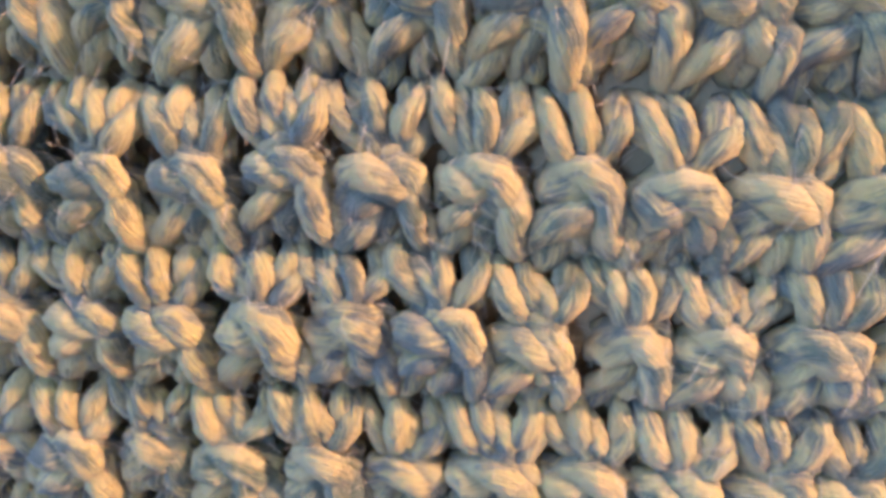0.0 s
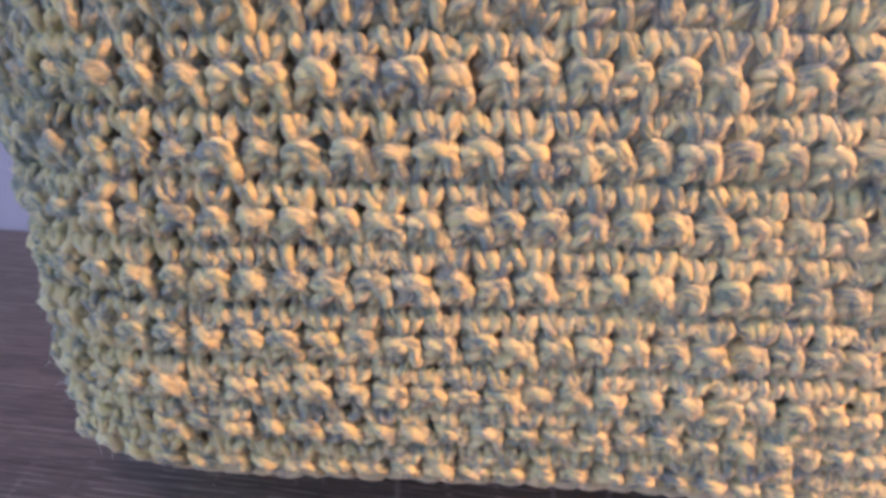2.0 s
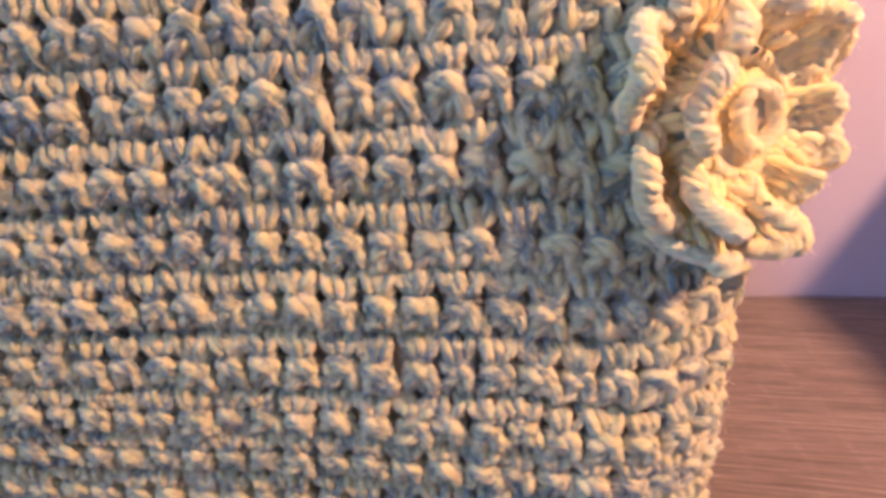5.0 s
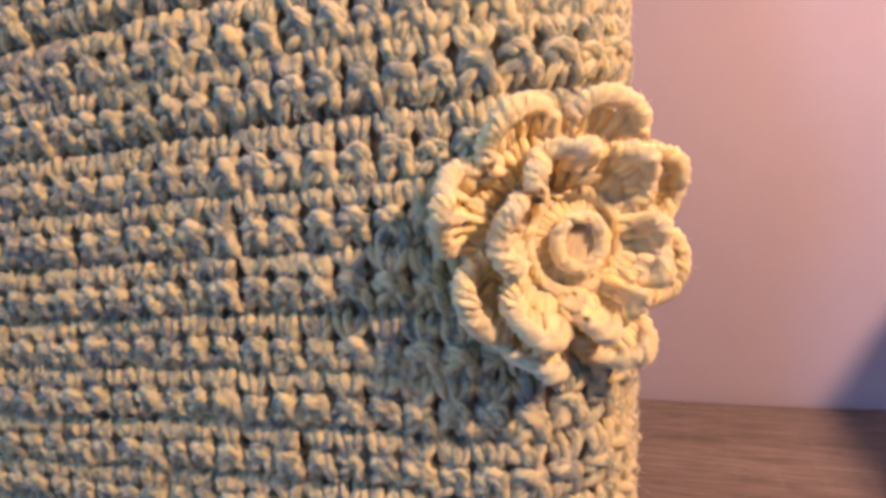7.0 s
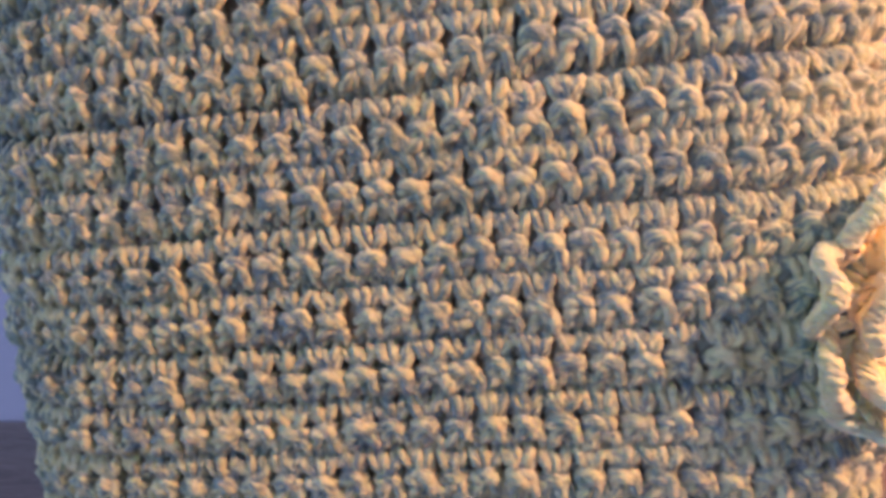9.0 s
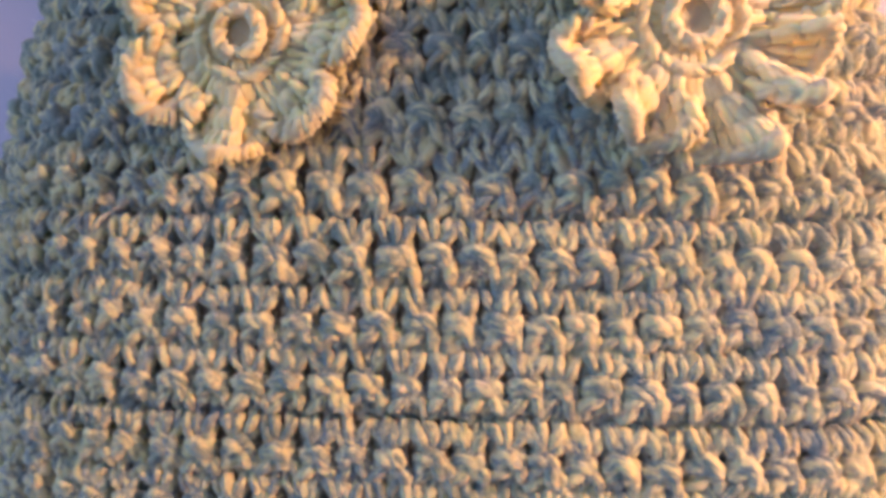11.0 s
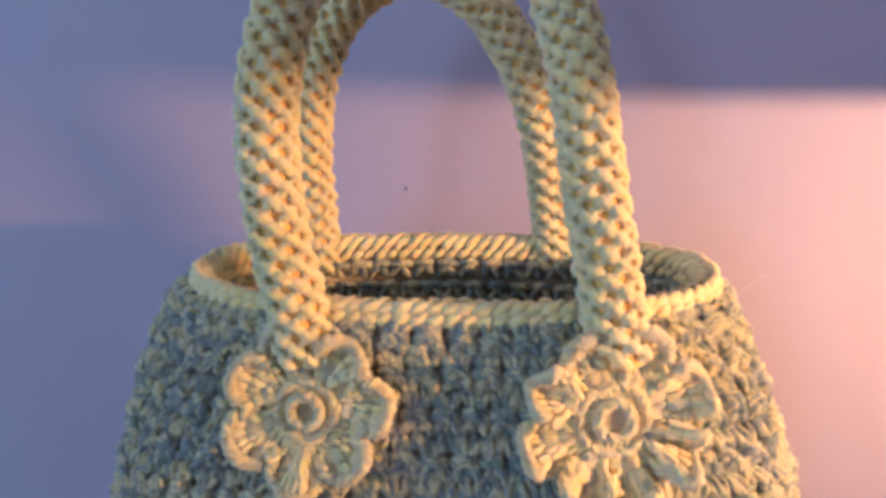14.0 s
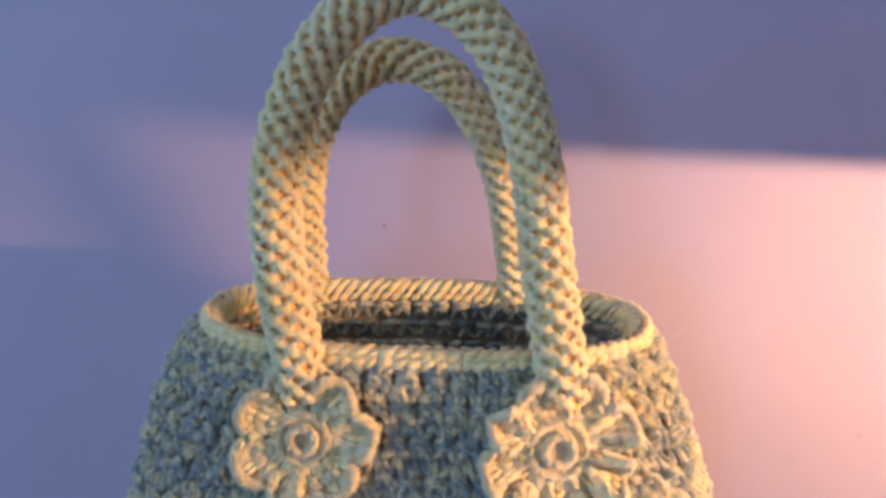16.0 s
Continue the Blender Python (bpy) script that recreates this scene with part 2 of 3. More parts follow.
def mesh_from(name, co, quads, uv, material, parent=None, label=""):
    """One smooth mesh from arrays: places, quads and a u, v pair for each corner."""
    me = bpy.data.meshes.new(name)
    me.vertices.add(len(co))
    me.vertices.foreach_set("co", np.ascontiguousarray(co, np.float32).ravel())
    me.loops.add(quads.size)
    me.loops.foreach_set("vertex_index", np.ascontiguousarray(quads, np.int32).ravel())
    me.polygons.add(len(quads))
    me.polygons.foreach_set("loop_start", np.arange(0, quads.size, 4, dtype=np.int32))
    me.update(calc_edges=True)
    layer = me.uv_layers.new(name="UVMap")
    layer.data.foreach_set("uv", np.ascontiguousarray(uv, np.float32).ravel())
    me.polygons.foreach_set("use_smooth", np.ones(len(quads), bool))
    me.materials.append(material)
    me.validate()
    ob = new(name, me)
    ob.parent = parent
    if label:
        tagged(ob, label)
    return ob


def spline(ctrl, n):
    """Catmull-Rom through control points (S, K, 3), n places each."""
    S, K, _ = ctrl.shape
    p = np.concatenate([2 * ctrl[:, :1] - ctrl[:, 1:2], ctrl, 2 * ctrl[:, -1:] - ctrl[:, -2:-1]], axis=1)
    x = np.linspace(0, K - 1, n)
    i = np.minimum(x.astype(int), K - 2)
    u = (x - i)[None, :, None]
    a, b, c, d = p[:, i], p[:, i + 1], p[:, i + 2], p[:, i + 3]
    return 0.5 * (2 * b + (c - a) * u + (2 * a - 5 * b + 4 * c - d) * u**2 + (3 * b - a - 3 * c + d) * u**3)


def strands(path, radius, out, sides=7, lobes=0.12, turns=1.6, taper=0.5, phase=None, rough=0.07, wind=0.5):
    """Twisted strands along paths (S, n, 3); radius (S,), out: a direction (S, 3) that is never along the path.
    Returns places, quads and uv for mesh_from."""
    S, n, _ = path.shape
    d = np.gradient(path, axis=1)
    d /= np.linalg.norm(d, axis=2, keepdims=True) + 1e-12
    o = np.repeat(out[:, None, :], n, axis=1)
    o = o - d * (o * d).sum(2, keepdims=True)
    o /= np.linalg.norm(o, axis=2, keepdims=True) + 1e-12
    q = np.cross(d, o)
    along = np.linspace(0, 1, n)
    fat = taper + (1 - taper) * np.sin(np.pi * np.clip(along, 0, 1)) ** 0.55
    ang = 2 * np.pi * np.arange(sides) / sides
    phase = np.random.rand(S) * 6.28 if phase is None else phase
    wob = 1 + lobes * np.cos(3 * ang[None, None, :] + 2 * np.pi * turns * along[None, :, None] + phase[:, None, None])
    r = radius[:, None, None] * fat[None, :, None] * wob * (1 + rough * np.random.RandomState(S * 31 + n).normal(0, 1, (S, n, sides)))
    co = path[:, :, None, :] + r[..., None] * (np.cos(ang)[None, None, :, None] * o[:, :, None, :] + np.sin(ang)[None, None, :, None] * q[:, :, None, :])
    idx = np.arange(S * n * sides).reshape(S, n, sides)
    nxt = np.roll(idx, -1, axis=2)
    quads = np.stack([idx[:, :-1], nxt[:, :-1], nxt[:, 1:], idx[:, 1:]], axis=-1).reshape(-1, 4)
    u = np.broadcast_to(along[None, :, None] * turns + phase[:, None, None] / 6.28, (S, n, sides + 1))
    v = np.arange(sides + 1)[None, None, :] / sides + wind * along[None, :, None] + np.zeros((S, 1, 1))
    uvg = np.stack([u, v], -1)
    uv = np.stack([uvg[:, :-1, :-1], uvg[:, :-1, 1:], uvg[:, 1:, 1:], uvg[:, 1:, :-1]], axis=-2).reshape(-1, 2)
    return co.reshape(-1, 3), quads, uv


def gather(pieces):
    co, quads, uv, at = [], [], [], 0
    for c, q, w in pieces:
        co.append(c), quads.append(q + at), uv.append(w)
        at += len(c)
    return np.concatenate(co), np.concatenate(quads), np.concatenate(uv)


# ---- the bag's form ----
RIM = 0.2175
# height, half width left, half width right, front y, back y, roundness of the corners
FORM = np.array([
    (0.000, 0.087, 0.079, 0.012, 0.066, 0.36),
    (0.010, 0.090, 0.080, 0.006, 0.071, 0.38),
    (0.030, 0.091, 0.082, 0.003, 0.075, 0.42),
    (0.060, 0.090, 0.085, 0.002, 0.077, 0.44),
    (0.090, 0.090, 0.087, 0.002, 0.079, 0.46),
    (0.120, 0.091, 0.089, 0.004, 0.080, 0.50),
    (0.145, 0.090, 0.088, 0.006, 0.079, 0.54),
    (0.170, 0.085, 0.082, 0.008, 0.077, 0.58),
    (0.190, 0.0800, 0.075, 0.011, 0.075, 0.66),
    (0.205, 0.0745, 0.069, 0.013, 0.074, 0.76),
    (0.218, 0.064, 0.062, 0.015, 0.072, 0.88),
])


def section(phi, e):
    """A rounded rectangle of half sizes 1, 1; phi: the direction from its middle."""
    c, sn = np.cos(phi), np.sin(phi)
    rho = (np.abs(c) ** (2 / e) + np.abs(sn) ** (2 / e)) ** (-e / 2)
    return rho * c, rho * sn


_phi = np.linspace(-np.pi / 2, 1.5 * np.pi, 2881)
_x, _y = section(_phi, 0.46)
_run = np.r_[0, np.cumsum(np.hypot(np.diff(_x) * 0.09, np.diff(_y) * 0.038))]
_run /= _run[-1]


def bag_point(s, z):
    """Points on the bag's wall; s runs round it from 0 to 1, from the middle of the front to the right."""
    s, z = np.broadcast_arrays(np.asarray(s, float), np.asarray(z, float))
    l, r, f, b, e = (np.interp(z, FORM[:, 0], FORM[:, k]) for k in range(1, 6))
    x, y = section(np.interp(s % 1.0, _run, _phi), e)
    x = x * np.where(x > 0, r, l)
    y = (f + b) / 2 + y * (b - f) / 2
    # the front edge of the base is pulled up, most towards the left; the right front corner stands on the table
    lift = np.interp(x, (-0.09, -0.03, 0.015, 0.045, 0.066), (0.0165, 0.0145, 0.0115, 0.0075, 0.0005))
    lift = lift * np.clip((0.055 - y) / 0.04, 0, 1) * np.clip(1 - z / 0.14, 0, 1) ** 1.5
    sag = 0.0026 * np.clip((0.05 - y) / 0.03, 0, 1) * (z / RIM) ** 5
    return np.stack([x, y, z + lift - sag + 0.0022], -1)


def around(z, count):
    """count even steps round the bag at a height: s values."""
    fine = np.linspace(0, 1, 1441)
    p = bag_point(fine, z)
    run = np.r_[0, np.cumsum(np.linalg.norm(np.diff(p, axis=0), axis=1))]
    return np.interp(np.arange(count) / count * run[-1], run, fine), run[-1]


def bag_frame(s, z):
    p = bag_point(s, z)
    t = bag_point(s + 0.0015, z) - bag_point(s - 0.0015, z)
    u = bag_point(s, np.minimum(z + 0.002, RIM)) - bag_point(s, np.maximum(z - 0.002, 0))
    t /= np.linalg.norm(t, axis=-1, keepdims=True)
    u /= np.linalg.norm(u, axis=-1, keepdims=True)
    n = np.cross(t, u)
    n /= np.linalg.norm(n, axis=-1, keepdims=True)
    return p, t, u, n


bag = tagged(new("handbag"), "crocheted handbag in cream and grey-green yarn standing on the table", "handbag")

# the backing that closes the gaps between the stitches, with an inner face, a base and a rim; its brown stands in for
# the shade in the gaps
zs = np.linspace(0, RIM - 0.0045, 45)
ring = np.linspace(0, 1, 160, endpoint=False)
outer = np.stack([bag_point(ring, z) for z in zs])
mid_line = np.array((0, 0.042, 0))
inner = outer.copy()
for k in range(len(zs)):
    _, _, _, nn = bag_frame(ring, np.full(160, zs[k]))
    outer[k] -= nn * 0.0003
    inner[k] = outer[k] - nn * 0.0030
base = outer[0] * np.array((0.4, 1, 1)) + np.array((0, 0, 0))
base[:, 1] = 0.042 + (outer[0][:, 1] - 0.042) * 0.2
base[:, 2] = 0.006
rows_ = np.concatenate([base[None], outer, inner[::-1], (base + np.array((0, 0, 0.003)))[None]])
idx = np.arange(rows_.shape[0] * 160).reshape(-1, 160)
quads = np.stack([idx[:-1], np.roll(idx, -1, 1)[:-1], np.roll(idx, -1, 1)[1:], idx[1:]], -1).reshape(-1, 4)
mesh_from("lining", rows_.reshape(-1, 3), quads, np.zeros((quads.size, 2)), M_GAP_SHADE, bag, "grey-brown yarn backing inside the stitches, coloured as the shade in their gaps")

# heights of the rounds, the base's first; the stitches are even all the way up
ROUNDS = (0.0100, 0.0210, 0.0310, 0.0425, 0.0550, 0.0665, 0.0782, 0.0900, 0.1010, 0.1133, 0.1238, 0.1364, 0.1471, 0.1577, 0.1690, 0.1798, 0.1905, 0.2005, 0.2082)
WIDTH = 0.0063


def stitches(z0, height, count, seed, steps, drift):
    """One round of crochet: over each stitch a fan of slanting legs, under it a bump with two legs."""
    rng = np.random.RandomState(seed)
    s, run = around(z0 + height / 2, count)
    s = s + drift / count
    w = run / count
    p0 = np.stack([s, np.full(count, z0)], -1)
    shapes = [
        # control points: along the row in stitch widths, up in row heights, out in millimetres; radius in mm
        ([(-0.42, 0.40, 0.2), (-0.34, 0.48, 1.5), (-0.12, 0.53, 2.3), (0.12, 0.53, 2.4), (0.30, 0.46, 1.9), (0.38, 0.34, 0.6)], 1.34),
        ([(0.08, 0.50, 1.4), (0.24, 0.38, 2.2), (0.40, 0.21, 1.8), (0.52, 0.02, 0.0)], 1.20),
        ([(-0.36, 0.50, 0.3), (-0.12, 0.63, 1.6), (0.16, 0.64, 1.7), (0.40, 0.54, 0.3)], 0.98),
        ([(0.02, 0.46, 1.0), (-0.12, 0.36, 1.9), (-0.32, 0.20, 1.6), (-0.48, 0.01, 0.0)], 1.16),
        ([(0.06, 0.42, 0.5), (0.02, 0.26, 1.3), (0.08, 0.04, 0.0)], 1.08),
        ([(0.04, 0.58, 0.5), (-0.14, 0.74, 1.8), (-0.36, 0.91, 1.7), (-0.54, 1.06, -0.1)], 1.02),
        ([(0.08, 0.60, 0.5), (0.06, 0.78, 2.0), (-0.06, 0.96, 1.6), (-0.20, 1.10, -0.2)], 0.98),
        ([(0.10, 0.58, 0.5), (0.26, 0.74, 1.8), (0.36, 0.92, 1.7), (0.34, 1.07, -0.1)], 1.02),
    ]
    # an uneven hand: each stitch is shifted, scaled and turned a little
    shift = rng.normal(0, 1, (count, 3)) * np.array((0.035, 0.028, 0.2))
    size = 1 + rng.normal(0, 0.05, count)
    tilt = rng.normal(0, 0.06, count)
    pieces = []
    for ctrl, rad in shapes:
        k = len(ctrl)
        c = np.array(ctrl)[None] * np.ones((count, 1, 1)) + rng.normal(0, 1, (count, k, 3)) * np.array((0.028, 0.018, 0.16))
        du = (c[..., 0] * size[:, None] + tilt[:, None] * (c[..., 1] - 0.5) + shift[:, :1]) * w
        dv = (c[..., 1] + shift[:, 1:2]) * height
        z = np.clip(z0 + dv, 0.0, RIM)
        ss = s[:, None] + du / run
        p, t, u, n0 = bag_frame(ss, z)
        place = p + n0 * ((c[..., 2] + shift[:, 2:3]) * 0.00098)[..., None]
        path = spline(place, steps if k > 4 else max(5, steps - 2))
        keep = rng.rand(count) > (0.12 if rad < 0.9 else 0.0)
        radius = rad * 0.00114 * (1 + rng.normal(0, 0.09, count)) * (w / 0.0063) ** 0.5
        turn = 0.9 if k > 4 else 0.6
        phase = rng.rand(count)
        near = keep & ((s % 1.0 < 0.30) | (s % 1.0 > 0.74))
        far = keep & ~near
        if near.any():
            # two plies wound round each other
            for half in (0.0, np.pi):
                spin = phase[near, None] * 6.28 + half + 2 * np.pi * turn * 1.3 * np.linspace(0, 1, path.shape[1])[None]
                across = np.cross(path[near, -1] - path[near, 0], n0[near, 0])
                across /= np.linalg.norm(across, axis=1, keepdims=True)
                swing = np.cos(spin)[..., None] * n0[near, :1] + np.sin(spin)[..., None] * across[:, None]
                pieces.append(strands(path[near] + swing * (radius[near] * 0.46)[:, None, None], radius[near] * 0.80, n0[near, 0], 8, 0.08, turn, 0.6, phase[near] * 6.28 + half, 0.05))
        if far.any():
            pieces.append(strands(path[far], radius[far], n0[far, 0], 5, 0.12, turn, 0.62, phase[far] * 6.28))
    return pieces


for k, z in enumerate(ROUNDS):
    tall = (ROUNDS[min(k + 1, len(ROUNDS) - 1)] - ROUNDS[max(k - 1, 0)]) / (min(k + 1, len(ROUNDS) - 1) - max(k - 1, 0))
    _, run = around(z, 4)
    got = gather(stitches(z - tall / 2, tall, int(round(run / WIDTH)), 11 + k * 7, 9, 0.35 * k))
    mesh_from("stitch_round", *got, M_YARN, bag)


# the rim: slanting cream stitches over a cream cord, with a fold of cream on the inside
def rim_round():
    count = 88
    s, run = around(RIM - 0.002, count)
    w = run / count
    rng = np.random.RandomState(5)
    p, t, u, n = bag_frame(s, np.full(count, RIM - 0.003))
    up = np.array((0, 0, 1.0))
    pieces = []
    for ctrl, rad in (([(-0.75, -0.8, -0.4), (-0.35, 0.1, 1.1), (0.25, 0.9, 1.1), (0.85, 1.4, -0.4)], 1.35),
                      ([(-0.60, -2.8, 0.6), (-0.20, -2.2, 2.2), (0.25, -1.5, 2.2), (0.70, -0.9, 0.8)], 1.2),
                      ([(-0.55, 1.7, -0.6), (-0.10, 1.5, -2.2), (0.35, 0.5, -3.2), (0.70, -1.2, -3.6)], 1.30),
                      ([(-0.40, -1.0, -3.2), (0.0, -2.2, -4.0), (0.40, -3.4, -3.6)], 1.10)):
        c = np.array(ctrl)[None] + rng.normal(0, 1, (count, len(ctrl), 3)) * np.array((0.05, 0.14, 0.1))
        place = p[:, None] + t[:, None] * (c[..., :1] * w) + up * c[..., 1:2] * 0.001 + n[:, None] * c[..., 2:] * 0.001
        pieces.append(strands(spline(place, 11), rad * 0.001 * (1 + rng.normal(0, 0.07, count)), n, 10, 0.05, 0.8, 0.62, None, 0.03))
    return gather(pieces)


mesh_from("rim", *rim_round(), M_CREAM, bag, "cream crocheted rim")


# the pale edge of the base
def base_edge():
    count = 76
    s, run = around(0.0, count)
    w = run / count
    p, t, u, n = bag_frame(s, np.full(count, 0.0005))
    rng = np.random.RandomState(77)
    c = np.array([(-0.8, -0.3, 0.2), (-0.25, 0.1, 1.3), (0.3, 0.2, 1.3), (0.8, 0.4, 0.2)])[None] + rng.normal(0, 1, (count, 4, 3)) * np.array((0.05, 0.12, 0.1))
    place = p[:, None] + t[:, None] * (c[..., :1] * w) + u[:, None] * c[..., 1:2] * 0.001 + n[:, None] * c[..., 2:] * 0.001
    return strands(spline(place, 7), np.full(count, 0.0012), n, 7, 0.12, 0.8, 0.75)


mesh_from("base_edge", *base_edge(), M_PALE, bag, "pale yarn edge of the base")


# the rows that show on the inside below the rim
def inside_rounds(k):
    z0 = RIM - 0.008 - k * 0.0075
    count = int(around(z0, 4)[1] / 0.0066)
    s, run = around(z0, count)
    rng = np.random.RandomState(90 + k)
    p, t, u, n = bag_frame(s, np.full(count, z0))
    w = run / count
    pieces = []
    for ctrl, rad in (([(-0.45, -0.2, 4.4), (0.0, 0.5, 5.6), (0.45, -0.3, 4.4)], 1.2), ([(0.05, 0.0, 4.6), (-0.2, -2.5, 5.2), (-0.4, -4.6, 4.4)], 1.1), ([(0.05, 0.0, 4.6), (0.25, -2.5, 5.2), (0.45, -4.6, 4.4)], 1.1)):
        c = np.array(ctrl)[None] + rng.normal(0, 1, (count, 3, 3)) * np.array((0.06, 0.2, 0.15))
        place = p[:, None] + t[:, None] * (c[..., :1] * w) + u[:, None] * c[..., 1:2] * 0.001 - n[:, None] * c[..., 2:] * 0.001
        pieces.append(strands(spline(place, 6), rad * 0.001 * np.ones(count), n, 6, 0.12, 0.8, 0.7))
    return gather(pieces)


for k in range(7):
    tagged(mesh_from("inner_round", *inside_rounds(k), M_YARN, bag), kind="stuff")


# ---- handles: tubes of cream crochet worked in a spiral ----
def handle(points, radius, seed):
    pts = spline(np.array(points, float)[None], 240)[0]
    run = np.r_[0, np.cumsum(np.linalg.norm(np.diff(pts, axis=0), axis=1))]
    length = run[-1]

    def at(x):
        x = np.clip(x, 0, length)
        return np.stack([np.interp(x, run, pts[:, k]) for k in range(3)], -1)

    def frame_at(x):
        x = np.clip(x, 0.002, length - 0.002)
        d = at(x + 0.002) - at(x - 0.002)
        d /= np.linalg.norm(d, axis=-1, keepdims=True) + 1e-12
        side = np.cross(d, np.array((0, 1.0, 0.15)))
        side /= np.linalg.norm(side, axis=-1, keepdims=True)
        return side, np.cross(d, side), d

    def wrap(x, ang, r):
        side, up, d = frame_at(x)
        return at(x) + (np.cos(ang)[..., None] * side + np.sin(ang)[..., None] * up) * r[..., None] if np.ndim(r) else at(x) + (np.cos(ang)[..., None] * side + np.sin(ang)[..., None] * up) * r

    ob = new("handle")
    ob.parent = bag
    tagged(ob, "cream crocheted tube handle")
    n, sides = 90, 14
    xs, angs = np.meshgrid(np.linspace(0, length, n), 2 * np.pi * np.arange(sides) / sides, indexing="ij")
    co = wrap(xs, angs, radius * 0.86)
    idx = np.arange(n * sides).reshape(n, sides)
    nx = np.roll(idx, -1, 1)
    quads = np.stack([idx[:-1], nx[:-1], nx[1:], idx[1:]], -1).reshape(-1, 4)
    mesh_from("core", co.reshape(-1, 3), quads, np.zeros((quads.size, 2)), M_CREAM_CORE, ob, "deep yellow core behind the handle's stitches")
    rng = np.random.RandomState(seed)
    # a net of crossing slanting stitches round the core, with its deep yellow showing through the meshes
    per, pitch = 12, 0.0052
    rounds = int(length / pitch)
    i, j = [g.ravel() for g in np.meshgrid(np.arange(per), np.arange(rounds), indexing="ij")]
    count = len(i)
    x0 = (j + 0.5 * (i % 2) + 0.25) * pitch
    a0 = 2 * np.pi * i / per + 0.05 * j
    step = 2 * np.pi / per
    pieces = []
    for ctrl, rad in (([(-0.66, 0.32, 0.88), (-0.25, 0.14, 1.04), (0.25, -0.14, 1.07), (0.66, -0.32, 0.88)], 1.30),
                      ([(-0.56, -0.28, 0.88), (-0.20, -0.12, 1.00), (0.20, 0.10, 1.00), (0.56, 0.28, 0.88)], 1.05)):
        c = np.array(ctrl)[None] + rng.normal(0, 1, (count, len(ctrl), 3)) * np.array((0.05, 0.025, 0.012))
        place = wrap(x0[:, None] + c[..., 1] * pitch, a0[:, None] + c[..., 0] * step, c[..., 2] * radius)
        out = place[:, 1] - at(x0)
        pieces.append(strands(spline(place, 7), rad * 0.001 * (1 + rng.normal(0, 0.07, count)), out, 8, 0.12, 0.9, 0.65))
    mesh_from("stitches", *gather(pieces), M_CREAM, ob)
    return ob


HR = 0.0055
handle([(-0.0325, 0.0125, 0.2035), (-0.0335, 0.0125, 0.214), (-0.0375, 0.014, 0.233), (-0.0395, 0.018, 0.257), (-0.0355, 0.022, 0.279), (-0.026, 0.025, 0.296), (-0.010, 0.027, 0.3075), (0.006, 0.026, 0.3035),
        (0.018, 0.023, 0.290), (0.0255, 0.019, 0.268), (0.0295, 0.014, 0.243), (0.0335, 0.0095, 0.220), (0.0365, 0.0085, 0.2055)], HR, 1)
handle([(-0.0417, 0.068, 0.209), (-0.0432, 0.068, 0.228), (-0.0432, 0.066, 0.246), (-0.0392, 0.062, 0.267), (-0.0302, 0.059, 0.283), (-0.0152, 0.057, 0.2915), (0.0008, 0.058, 0.288),
        (0.0128, 0.060, 0.275), (0.0218, 0.063, 0.256), (0.0258, 0.067, 0.236), (0.0278, 0.070, 0.222), (0.0288, 0.071, 0.210)], HR * 0.95, 2)


